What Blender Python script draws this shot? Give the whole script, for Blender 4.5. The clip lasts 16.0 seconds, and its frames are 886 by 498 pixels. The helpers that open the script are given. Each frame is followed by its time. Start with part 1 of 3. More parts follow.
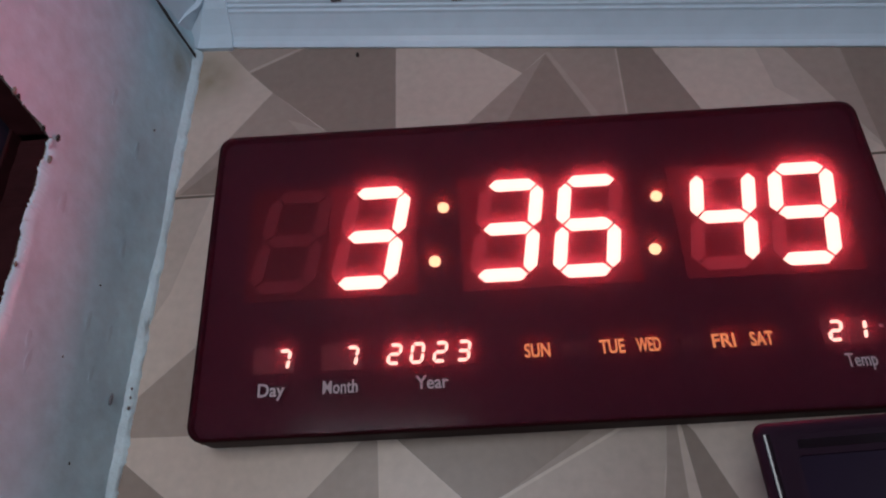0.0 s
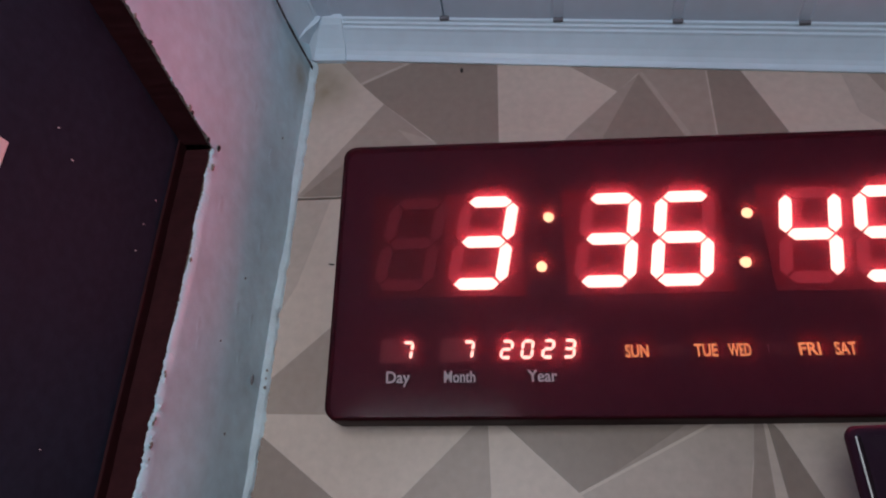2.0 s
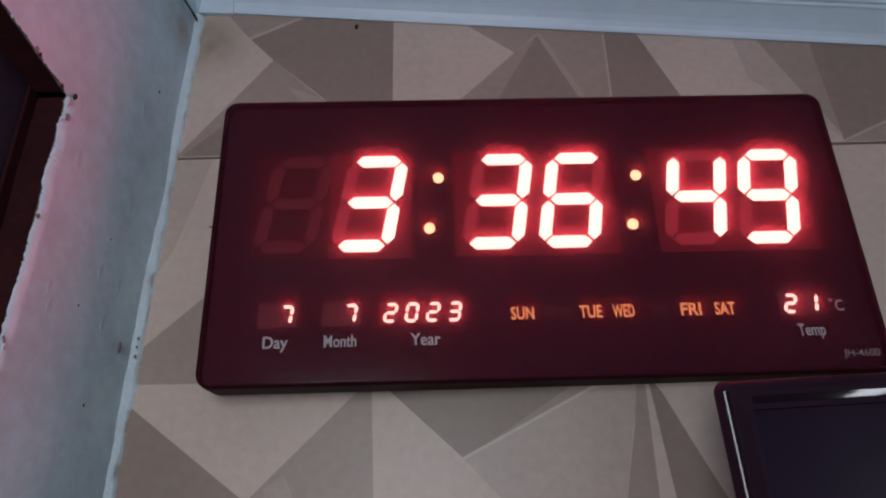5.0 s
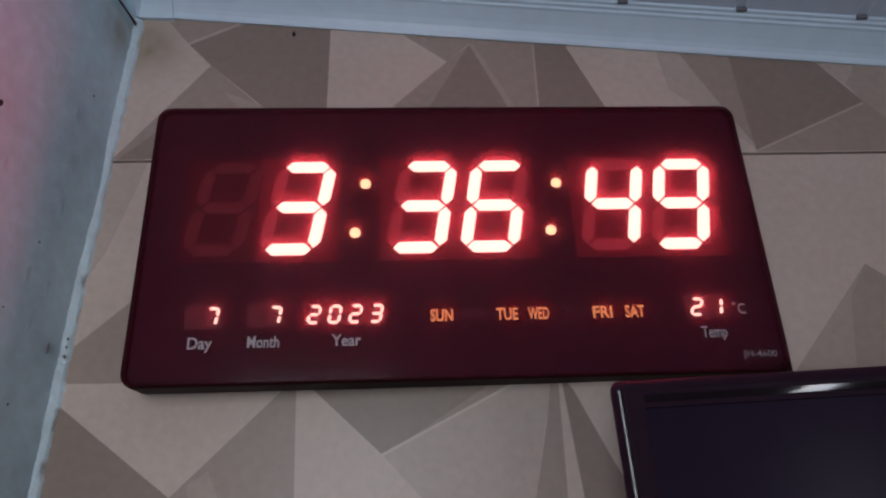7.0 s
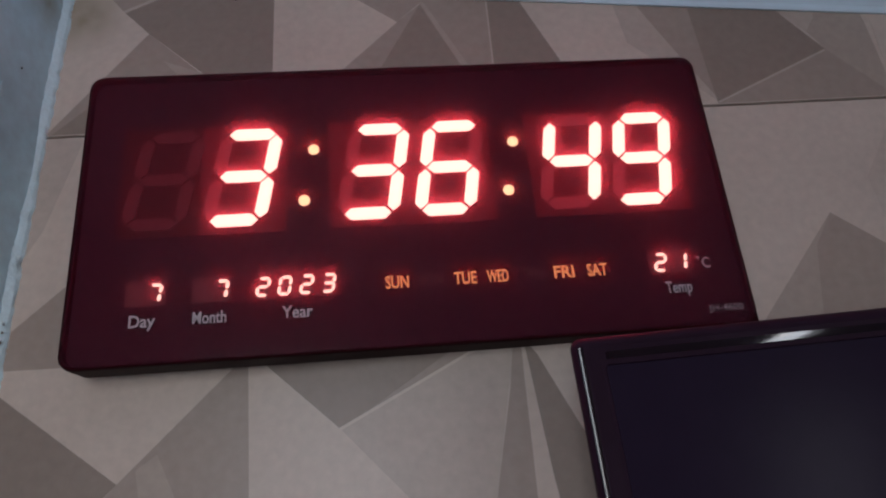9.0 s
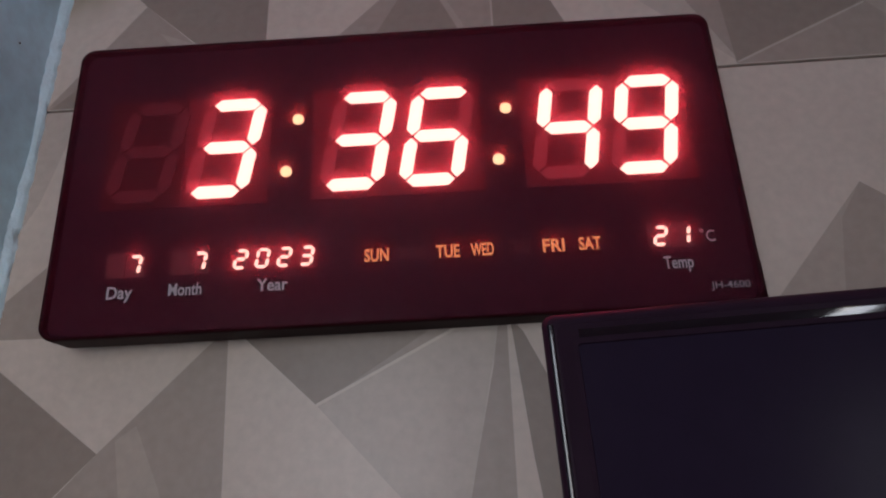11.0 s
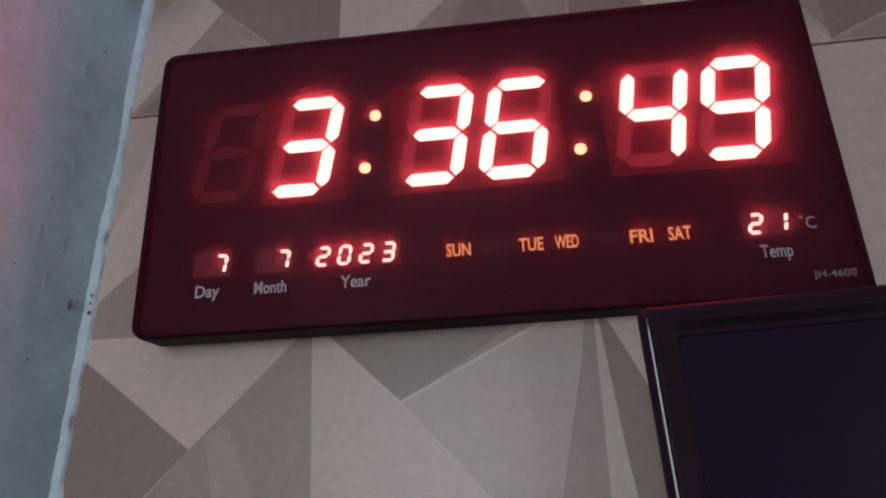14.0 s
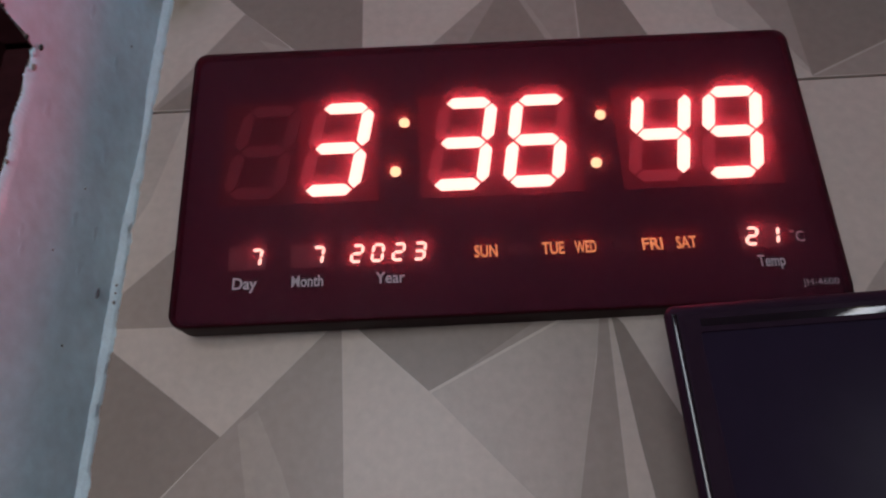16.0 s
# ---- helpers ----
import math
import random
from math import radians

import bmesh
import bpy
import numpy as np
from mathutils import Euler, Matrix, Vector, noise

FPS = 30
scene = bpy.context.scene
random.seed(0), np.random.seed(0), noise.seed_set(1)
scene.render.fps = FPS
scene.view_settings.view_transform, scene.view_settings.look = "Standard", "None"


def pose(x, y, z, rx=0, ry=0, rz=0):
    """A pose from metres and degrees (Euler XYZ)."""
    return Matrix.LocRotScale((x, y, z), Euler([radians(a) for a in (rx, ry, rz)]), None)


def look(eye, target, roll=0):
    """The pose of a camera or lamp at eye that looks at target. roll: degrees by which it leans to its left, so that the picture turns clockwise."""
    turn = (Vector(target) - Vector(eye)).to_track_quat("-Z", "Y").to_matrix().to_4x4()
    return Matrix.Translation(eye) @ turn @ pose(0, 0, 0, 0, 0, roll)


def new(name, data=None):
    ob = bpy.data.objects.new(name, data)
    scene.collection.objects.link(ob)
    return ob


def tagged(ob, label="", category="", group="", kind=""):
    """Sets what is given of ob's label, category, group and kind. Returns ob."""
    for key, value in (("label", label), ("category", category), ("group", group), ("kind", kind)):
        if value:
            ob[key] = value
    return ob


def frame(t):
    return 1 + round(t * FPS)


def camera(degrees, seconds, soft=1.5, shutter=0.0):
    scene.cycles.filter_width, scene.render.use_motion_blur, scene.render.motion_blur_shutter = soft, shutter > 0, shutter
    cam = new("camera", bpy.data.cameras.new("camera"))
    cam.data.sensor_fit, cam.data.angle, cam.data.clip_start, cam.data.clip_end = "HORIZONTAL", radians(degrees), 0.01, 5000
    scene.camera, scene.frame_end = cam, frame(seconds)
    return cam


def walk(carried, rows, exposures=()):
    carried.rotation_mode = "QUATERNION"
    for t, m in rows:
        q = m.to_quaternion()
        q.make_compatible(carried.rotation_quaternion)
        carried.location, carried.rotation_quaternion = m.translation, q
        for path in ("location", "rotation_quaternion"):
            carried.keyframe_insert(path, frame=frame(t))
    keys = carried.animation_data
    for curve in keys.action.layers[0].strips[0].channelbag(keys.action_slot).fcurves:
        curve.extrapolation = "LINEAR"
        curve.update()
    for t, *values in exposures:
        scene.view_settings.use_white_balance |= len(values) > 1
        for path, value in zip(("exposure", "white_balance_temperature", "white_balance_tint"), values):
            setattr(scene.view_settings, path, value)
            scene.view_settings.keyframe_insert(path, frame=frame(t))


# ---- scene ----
cam = camera(66.1, 16.0, soft=2.05, shutter=0.5)
PATH = [
    (0, (0.25, -0.435, 1.928), (0.098, 1.352, 2.811), -1.1),
    (0.5, (0.247, -0.454, 1.93), (0.087, 1.346, 2.788), -0.4),
    (1, (0.231, -0.463, 1.921), (0.062, 1.338, 2.773), 0.3),
    (1.5, (0.212, -0.476, 1.917), (0.038, 1.323, 2.774), 1.7),
    (2, (0.199, -0.489, 1.917), (-0.045, 1.303, 2.77), 2.0),
    (2.5, (0.207, -0.493, 1.929), (-0.014, 1.271, 2.844), 1.5),
    (3, (0.223, -0.466, 1.916), (0.06, 1.333, 2.775), 0.8),
    (5.5, (0.238, -0.463, 1.91), (0.196, 1.373, 2.701), -0.8),
    (6, (0.247, -0.458, 1.906), (0.22, 1.388, 2.676), -1.2),
    (6.5, (0.257, -0.469, 1.907), (0.229, 1.38, 2.669), -0.9),
    (7, (0.273, -0.482, 1.91), (0.278, 1.354, 2.704), -0.8),
    (7.5, (0.287, -0.482, 1.908), (0.319, 1.355, 2.697), -0.8),
    (8, (0.302, -0.475, 1.908), (0.403, 1.363, 2.69), -2.1),
    (8.5, (0.298, -0.462, 1.903), (0.399, 1.388, 2.655), -2.5),
    (9, (0.291, -0.458, 1.903), (0.351, 1.394, 2.656), -3.8),
    (11.5, (0.354, -0.431, 1.902), (0.156, 1.429, 2.611), -0.5),
    (12, (0.353, -0.435, 1.901), (0.102, 1.404, 2.646), -0.2),
    (12.5, (0.34, -0.428, 1.889), (0.054, 1.418, 2.606), -0.2),
    (13, (0.346, -0.427, 1.902), (0.062, 1.419, 2.619), -1.1),
    (13.5, (0.339, -0.429, 1.904), (0.055, 1.424, 2.602), -1.0),
    (14, (0.329, -0.428, 1.902), (0.027, 1.415, 2.616), -0.7),
    (14.5, (0.33, -0.428, 1.908), (0.05, 1.412, 2.641), -0.7),
    (15, (0.33, -0.434, 1.91), (0.035, 1.397, 2.658), -0.9),
    (15.5, (0.322, -0.473, 1.885), (-0.015, 1.365, 2.599), 1.5),
    (16, (0.268, -0.462, 1.886), (0.162, 1.395, 2.624), -1.1),
]
EXPOSURES = [(0, 0.05), (1, 0.12), (2, 0.19), (3, 0.2), (5.5, 0.0), (6.5, -0.02), (9, -0.07), (11.5, 0.0), (13, 0.04), (15.5, 0.10), (16, 0.0)]
walk(cam, [(t, look(eye, target, roll)) for t, eye, target, roll in PATH], EXPOSURES)

# ---- world and light ----
world = bpy.data.worlds.new("world")
scene.world = world
world.use_nodes = True
wn = world.node_tree
sky = wn.nodes.new("ShaderNodeTexSky")
sky.sky_type = "NISHITA"
sky.sun_disc = False
sky.sun_elevation, sky.sun_rotation = radians(25), radians(160)
wn.links.new(sky.outputs[0], wn.nodes["Background"].inputs[0])
wn.nodes["Background"].inputs[1].default_value = 0.1

ROOM_X, ROOM_Y = 2.7, -1.15        # far walls
WINDOWS = ((-0.10, 0.28, 1.62, 2.24, 4.1), (1.135, 1.234, 1.71, 2.08, 1.0))    # openings in the south wall: x0, x1, z0, z1, watts of daylight


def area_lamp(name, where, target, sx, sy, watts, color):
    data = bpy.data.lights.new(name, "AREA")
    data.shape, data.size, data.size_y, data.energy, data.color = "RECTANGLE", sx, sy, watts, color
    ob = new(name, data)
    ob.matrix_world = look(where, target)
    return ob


for x0, x1, z0, z1, watts in WINDOWS:
    area_lamp("window_daylight", ((x0 + x1) / 2, ROOM_Y - 0.02, (z0 + z1) / 2), ((x0 + x1) / 2, 0, (z0 + z1) / 2), x1 - x0 - 0.02, z1 - z0 - 0.02, watts, (0.86, 0.91, 1.02))


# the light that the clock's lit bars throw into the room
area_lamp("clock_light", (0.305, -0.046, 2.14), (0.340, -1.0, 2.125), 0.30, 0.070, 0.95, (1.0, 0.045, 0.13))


# ---- materials ----
def material(name, color, rough=0.5, metal=0.0, vary=0.15, grain=60.0, blotch=6.0, bump=0.0, bump_scale=200.0, spec=0.5, coat=0.0,
             random_value=0.0, rough_vary=0.1):
    """A surface with colour that varies at two scales and a fine relief."""
    m = bpy.data.materials.new(name)
    m.use_nodes = True
    n, l = m.node_tree.nodes, m.node_tree.links
    p = n["Principled BSDF"]
    tc = n.new("ShaderNodeTexCoord")
    big, fine = n.new("ShaderNodeTexNoise"), n.new("ShaderNodeTexNoise")
    big.inputs["Scale"].default_value, fine.inputs["Scale"].default_value = blotch, grain
    big.inputs["Detail"].default_value = fine.inputs["Detail"].default_value = 5
    for t in (big, fine):
        l.new(tc.outputs["Object"], t.inputs["Vector"])
    mix = n.new("ShaderNodeMath")
    mix.operation = "ADD"
    l.new(big.outputs[0], mix.inputs[0])
    l.new(fine.outputs[0], mix.inputs[1])
    rng = n.new("ShaderNodeMapRange")
    rng.inputs["From Min"].default_value, rng.inputs["From Max"].default_value = 0.6, 1.4
    rng.inputs["To Min"].default_value, rng.inputs["To Max"].default_value = 1 - vary, 1 + vary
    l.new(mix.outputs[0], rng.inputs["Value"])
    hsv = n.new("ShaderNodeHueSaturation")
    hsv.inputs["Color"].default_value = (*color, 1)
    if random_value:
        info, rr, mul = n.new("ShaderNodeObjectInfo"), n.new("ShaderNodeMapRange"), n.new("ShaderNodeMath")
        rr.inputs["To Min"].default_value, rr.inputs["To Max"].default_value = 1 - random_value, 1 + random_value
        mul.operation = "MULTIPLY"
        l.new(info.outputs["Random"], rr.inputs["Value"])
        l.new(rr.outputs[0], mul.inputs[0])
        l.new(rng.outputs[0], mul.inputs[1])
        l.new(mul.outputs[0], hsv.inputs["Value"])
    else:
        l.new(rng.outputs[0], hsv.inputs["Value"])
    l.new(hsv.outputs[0], p.inputs["Base Color"])
    p.inputs["Metallic"].default_value = metal
    p.inputs["Specular IOR Level"].default_value = spec
    p.inputs["Coat Weight"].default_value = coat
    rv = n.new("ShaderNodeMapRange")
    rv.inputs["To Min"].default_value, rv.inputs["To Max"].default_value = max(0.02, rough - rough_vary), min(1, rough + rough_vary)
    l.new(big.outputs[0], rv.inputs["Value"])
    l.new(rv.outputs[0], p.inputs["Roughness"])
    if bump:
        rel, b = n.new("ShaderNodeTexNoise"), n.new("ShaderNodeBump")
        rel.inputs["Scale"].default_value, rel.inputs["Detail"].default_value = bump_scale, 4
        l.new(tc.outputs["Object"], rel.inputs["Vector"])
        l.new(rel.outputs[0], b.inputs["Height"])
        b.inputs["Strength"].default_value, b.inputs["Distance"].default_value = bump, 0.002
        l.new(b.outputs[0], p.inputs["Normal"])
    return m


def stain(m, centre, radius, color, amount):
    """A ragged patch of grime round one place."""
    n, l = m.node_tree.nodes, m.node_tree.links
    p = n["Principled BSDF"]
    clean = p.inputs["Base Color"].links[0].from_socket
    tc, gap, rag = n.new("ShaderNodeTexCoord"), n.new("ShaderNodeVectorMath"), n.new("ShaderNodeTexNoise")
    gap.operation = "DISTANCE"
    gap.inputs[1].default_value = centre
    rag.inputs["Scale"].default_value, rag.inputs["Detail"].default_value = 70, 6
    l.new(tc.outputs["Object"], gap.inputs[0])
    l.new(tc.outputs["Object"], rag.inputs["Vector"])
    fade, both, mix = n.new("ShaderNodeMapRange"), n.new("ShaderNodeMath"), n.new("ShaderNodeMix")
    fade.inputs["From Min"].default_value, fade.inputs["From Max"].default_value = 0.0, radius
    fade.inputs["To Min"].default_value, fade.inputs["To Max"].default_value = amount * 2, 0.0
    l.new(gap.outputs["Value"], fade.inputs["Value"])
    both.operation, both.use_clamp, mix.data_type = "MULTIPLY", True, "RGBA"
    l.new(fade.outputs[0], both.inputs[0])
    l.new(rag.outputs[0], both.inputs[1])
    l.new(both.outputs[0], mix.inputs["Factor"])
    l.new(clean, mix.inputs["A"])
    mix.inputs["B"].default_value = (*color, 1)
    l.new(mix.outputs["Result"], p.inputs["Base Color"])


def glowing(name, color, strength, base=(0.02, 0.005, 0.005)):
    """A clock part that emits its own colour: lit diodes, and red spill on unlit parts."""
    m = bpy.data.materials.new(name)
    m.use_nodes = True
    p = m.node_tree.nodes["Principled BSDF"]
    p.inputs["Base Color"].default_value = (*base, 1)
    p.inputs["Roughness"].default_value = 0.5
    p.inputs["Specular IOR Level"].default_value = 0.06
    p.inputs["Emission Color"].default_value = (*color, 1)
    p.inputs["Emission Strength"].default_value = strength
    return m


def acrylic(name):
    """A clear tinted sheet with a red haze: most light goes straight through, some is scattered."""
    m = bpy.data.materials.new(name)
    m.use_nodes = True
    n, l = m.node_tree.nodes, m.node_tree.links
    n.remove(n["Principled BSDF"])
    clear, haze, gloss = n.new("ShaderNodeBsdfTransparent"), n.new("ShaderNodeBsdfTranslucent"), n.new("ShaderNodeBsdfGlossy")
    # red-tinted scatter, put in for lens bloom round the lit bars
    clear.inputs[0].default_value, haze.inputs[0].default_value = (0.99, 0.985, 0.985, 1), (1.0, 0.13, 0.23, 1)
    gloss.inputs["Roughness"].default_value = 0.13
    inner, outer, fres = n.new("ShaderNodeMixShader"), n.new("ShaderNodeMixShader"), n.new("ShaderNodeFresnel")
    fres.inputs[0].default_value = 1.13
    inner.inputs[0].default_value = 0.21
    l.new(clear.outputs[0], inner.inputs[1])
    l.new(haze.outputs[0], inner.inputs[2])
    l.new(fres.outputs[0], outer.inputs[0])
    l.new(inner.outputs[0], outer.inputs[1])
    l.new(gloss.outputs[0], outer.inputs[2])
    l.new(outer.outputs[0], n["Material Output"].inputs["Surface"])
    return m


ACRYLIC = acrylic("bloom_acrylic")
TILE_LIGHT = material("tile_light", (0.544, 0.449, 0.383), 0.42, vary=0.12, blotch=9, grain=140, bump=0.03, bump_scale=90)
TILE_PALE = material("tile_pale", (0.455, 0.375, 0.320), 0.42, vary=0.12, blotch=9, grain=140, bump=0.03, bump_scale=90)
TILE_MID = material("tile_mid", (0.341, 0.271, 0.227), 0.42, vary=0.12, blotch=9, grain=140, bump=0.03, bump_scale=90)
TILE_DARK = material("tile_dark", (0.264, 0.205, 0.169), 0.42, vary=0.12, blotch=9, grain=140, bump=0.03, bump_scale=90)
TILE_SOFT = material("tile_soft", (0.393, 0.318, 0.268), 0.42, vary=0.12, blotch=9, grain=140, bump=0.03, bump_scale=90)
TILE_FAINT = material("tile_faint", (0.503, 0.414, 0.352), 0.42, vary=0.12, blotch=9, grain=140, bump=0.03, bump_scale=90)
TILE_LINE = material("tile_line", (0.565, 0.479, 0.409), 0.42, vary=0.10, blotch=9, grain=140)
GROUT = material("grout", (0.07, 0.06, 0.055), 0.9, vary=0.3)
PLASTER = material("painted_plaster", (0.53, 0.76, 0.85), 0.36, vary=0.15, blotch=14, grain=90, bump=0.55, bump_scale=55)
stain(TILE_LIGHT, (0.016, 0.0, 2.318), 0.042, (0.26, 0.21, 0.13), 0.75)
stain(PLASTER, (0.0, -0.022, 2.318), 0.034, (0.30, 0.30, 0.24), 0.7)
BEAD = material("filler_bead", (0.64, 0.81, 0.87), 0.7, vary=0.08, blotch=40, grain=220, bump=0.4, bump_scale=260)
RAW = material("raw_plaster", (0.22, 0.19, 0.17), 0.9, vary=0.45, blotch=70, grain=300, bump=0.8, bump_scale=200)
PVC = material("white_pvc", (0.62, 0.76, 0.86), 0.35, vary=0.06, blotch=8, grain=60, bump=0.05, bump_scale=60)
PVC_CEIL = material("ceiling_pvc", (0.53, 0.62, 0.73), 0.45, vary=0.08, blotch=7, grain=50, bump=0.05, bump_scale=60)
SLOT = material("slot_shade", (0.16, 0.16, 0.18), 0.9, vary=0.2)
DIRT = material("dark_dirt", (0.03, 0.027, 0.025), 0.9, vary=0.4)
DOOR_BROWN = material("dark_brown_paint", (0.034, 0.010, 0.012), 0.6, spec=0.05, vary=0.3, blotch=10, grain=120, bump=0.2, bump_scale=80)
DOOR_LEAF = material("dark_door_leaf", (0.016, 0.026, 0.044), 0.65, spec=0.10, vary=0.3, blotch=8, grain=160, bump=0.15, bump_scale=120)
PAPER = material("white_paper", (0.75, 0.75, 0.72), 0.8, vary=0.05)
CASE = material("black_case_plastic", (0.022, 0.004, 0.006), 0.5, spec=0.05, vary=0.25, blotch=20, grain=200, rough_vary=0.08)
FACE = material("dark_red_backing", (0.023, 0.0090, 0.0185), 0.6, vary=0.2, blotch=12, grain=150, spec=0.08)
PRINT = material("grey_print", (0.37, 0.34, 0.36), 0.5, vary=0.12, blotch=90, grain=500)
PRINT_DIM = material("dim_print", (0.25, 0.22, 0.24), 0.5, vary=0.15, blotch=90, grain=500)
GHOST_TEXT = material("unlit_day_mask", (0.105, 0.045, 0.054), 0.6, vary=0.2, spec=0.08)
# unlit bars and windows: emission put in for red spill from lit ones
UNLIT_SPILL = glowing("unlit_segment", (1.0, 0.09, 0.14), 0.23, (0.05, 0.012, 0.014))
UNLIT_SPILL_DIM = glowing("unlit_segment_spill_dim", (1.0, 0.18, 0.24), 0.044, (0.035, 0.006, 0.012))
MODULE_SPILL = glowing("module_window", (1.0, 0.050, 0.105), 0.062, (0.035, 0.012, 0.016))
MODULE_SPILL_LOW = glowing("module_window_low", (1.0, 0.09, 0.14), 0.012, (0.030, 0.009, 0.013))
MODULE_SPILL_DIM = glowing("module_window_dim", (1.0, 0.20, 0.28), 0.026, (0.055, 0.026, 0.032))
LIT = glowing("lit_segment", (1.0, 0.52, 0.42), 3.4)
LIT_DOT = glowing("lit_dot", (1.0, 0.58, 0.32), 2.4)
LIT_SMALL = glowing("lit_small_segment", (1.0, 0.49, 0.40), 2.8)
LIT_DAY = glowing("lit_day_word", (1.0, 0.34, 0.14), 1.05)
TV_PLASTIC = material("glossy_black_plastic", (0.024, 0.012, 0.022), 0.35, vary=0.2, rough_vary=0.03, spec=0.04)
TV_TRIM = material("polished_edge", (0.010, 0.007, 0.011), 0.06, vary=0.2, rough_vary=0.02, spec=0.55)
TV_BACK = material("matt_black_plastic", (0.012, 0.011, 0.012), 0.5, vary=0.2)
SCREEN = material("tv_screen", (0.0190, 0.0120, 0.0260), 0.26, vary=0.1, rough_vary=0.03, spec=0.08)
STEEL = material("bracket_steel", (0.25, 0.25, 0.26), 0.4, metal=1.0)
WALL_PAINT = material("room_paint", (0.38, 0.36, 0.35), 0.7, vary=0.1, bump=0.2)
FLOOR_MAT = material("floor_screed", (0.22, 0.20, 0.18), 0.6, vary=0.15, bump=0.2)
FRAME_WHITE = material("window_frame_white", (0.7, 0.7, 0.7), 0.4)


# ---- mesh helpers ----
def mesh_of(bm, name, materials):
    me = bpy.data.meshes.new(name)
    bmesh.ops.recalc_face_normals(bm, faces=bm.faces)
    bm.to_mesh(me)
    bm.free()
    for m in materials if isinstance(materials, (list, tuple)) else [materials]:
        me.materials.append(m)
    return me


def part(name, bm, mat, parent=None, label="", smooth=False):
    """Links a bmesh as one mesh object, under a thing or under a part."""
    me = mesh_of(bm, name, mat)
    if smooth:
        me.shade_smooth()
    ob = new(name, me)
    if parent is not None:
        ob.parent = parent
    if label:
        tagged(ob, label=label)
    return ob


def box(bm, x0, x1, y0, y1, z0, z1, bevel=0.0, segments=2, mi=0):
    made = bmesh.ops.create_cube(bm, size=1.0)["verts"]
    for v in made:
        v.co = Vector((x0 + (v.co.x + 0.5) * (x1 - x0), y0 + (v.co.y + 0.5) * (y1 - y0), z0 + (v.co.z + 0.5) * (z1 - z0)))
    edges = list({e for v in made for e in v.link_edges})
    for f in {f for v in made for f in v.link_faces}:
        f.material_index = mi
    if bevel:
        bmesh.ops.bevel(bm, geom=edges, offset=bevel, segments=segments, profile=0.6, affect="EDGES")
    return bm


def one_box(*a, **k):
    return box(bmesh.new(), *a, **k)


def prism(bm, outline, y0, y1, mi=0):
    """An outline in x and z, pushed from y0 (front) to y1."""
    front = [bm.verts.new((x, y0, z)) for x, z in outline]
    back = [bm.verts.new((x, y1, z)) for x, z in outline]
    faces = [bm.faces.new(front), bm.faces.new(back[::-1])]
    for i in range(len(outline)):
        j = (i + 1) % len(outline)
        faces.append(bm.faces.new((front[j], front[i], back[i], back[j])))
    for f in faces:
        f.material_index = mi
    return bm


def rounded(x0, x1, z0, z1, r, steps=6):
    pts = []
    for cx, cz, a0 in ((x1 - r, z1 - r, 0), (x0 + r, z1 - r, 90), (x0 + r, z0 + r, 180), (x1 - r, z0 + r, 270)):
        for k in range(steps + 1):
            a = radians(a0 + 90 * k / steps)
            pts.append((cx + r * math.cos(a), cz + r * math.sin(a)))
    return pts


def stacked(bm, rings, cap_front=True, cap_back=True, mi=0):
    """Rings of equal length, skinned one to the next; each ring is a list of points."""
    loops = [[bm.verts.new(p) for p in ring] for ring in rings]
    n = len(loops[0])
    for a, b in zip(loops, loops[1:]):
        for i in range(n):
            bm.faces.new((a[i], a[(i + 1) % n], b[(i + 1) % n], b[i])).material_index = mi
    if cap_front:
        bm.faces.new(loops[0]).material_index = mi
    if cap_back:
        bm.faces.new(loops[-1][::-1]).material_index = mi
    return bm


def empty(name, m):
    ob = new(name)
    ob.empty_display_size = 0.05
    ob.matrix_world = m
    return ob


def ceil_z(x, y=0.0):
    return 2.378 - 0.100 * x + 0.10 * min(-y, 0.35)


# ---- the tiled wall ----
def inside(poly, x, z):
    hit = False
    for (x0, z0), (x1, z1) in zip(poly, poly[1:] + poly[:1]):
        if (z0 > z) != (z1 > z) and x < (x1 - x0) * (z - z0) / (z1 - z0) + x0:
            hit = not hit
    return hit


def strip(a, b, w):
    """A thin printed line from a to b."""
    d = Vector((b[0] - a[0], b[1] - a[1])).normalized()
    n = Vector((-d.y, d.x)) * w / 2
    return [(a[0] + n.x, a[1] + n.y), (b[0] + n.x, b[1] + n.y), (b[0] - n.x, b[1] - n.y), (a[0] - n.x, a[1] - n.y)]


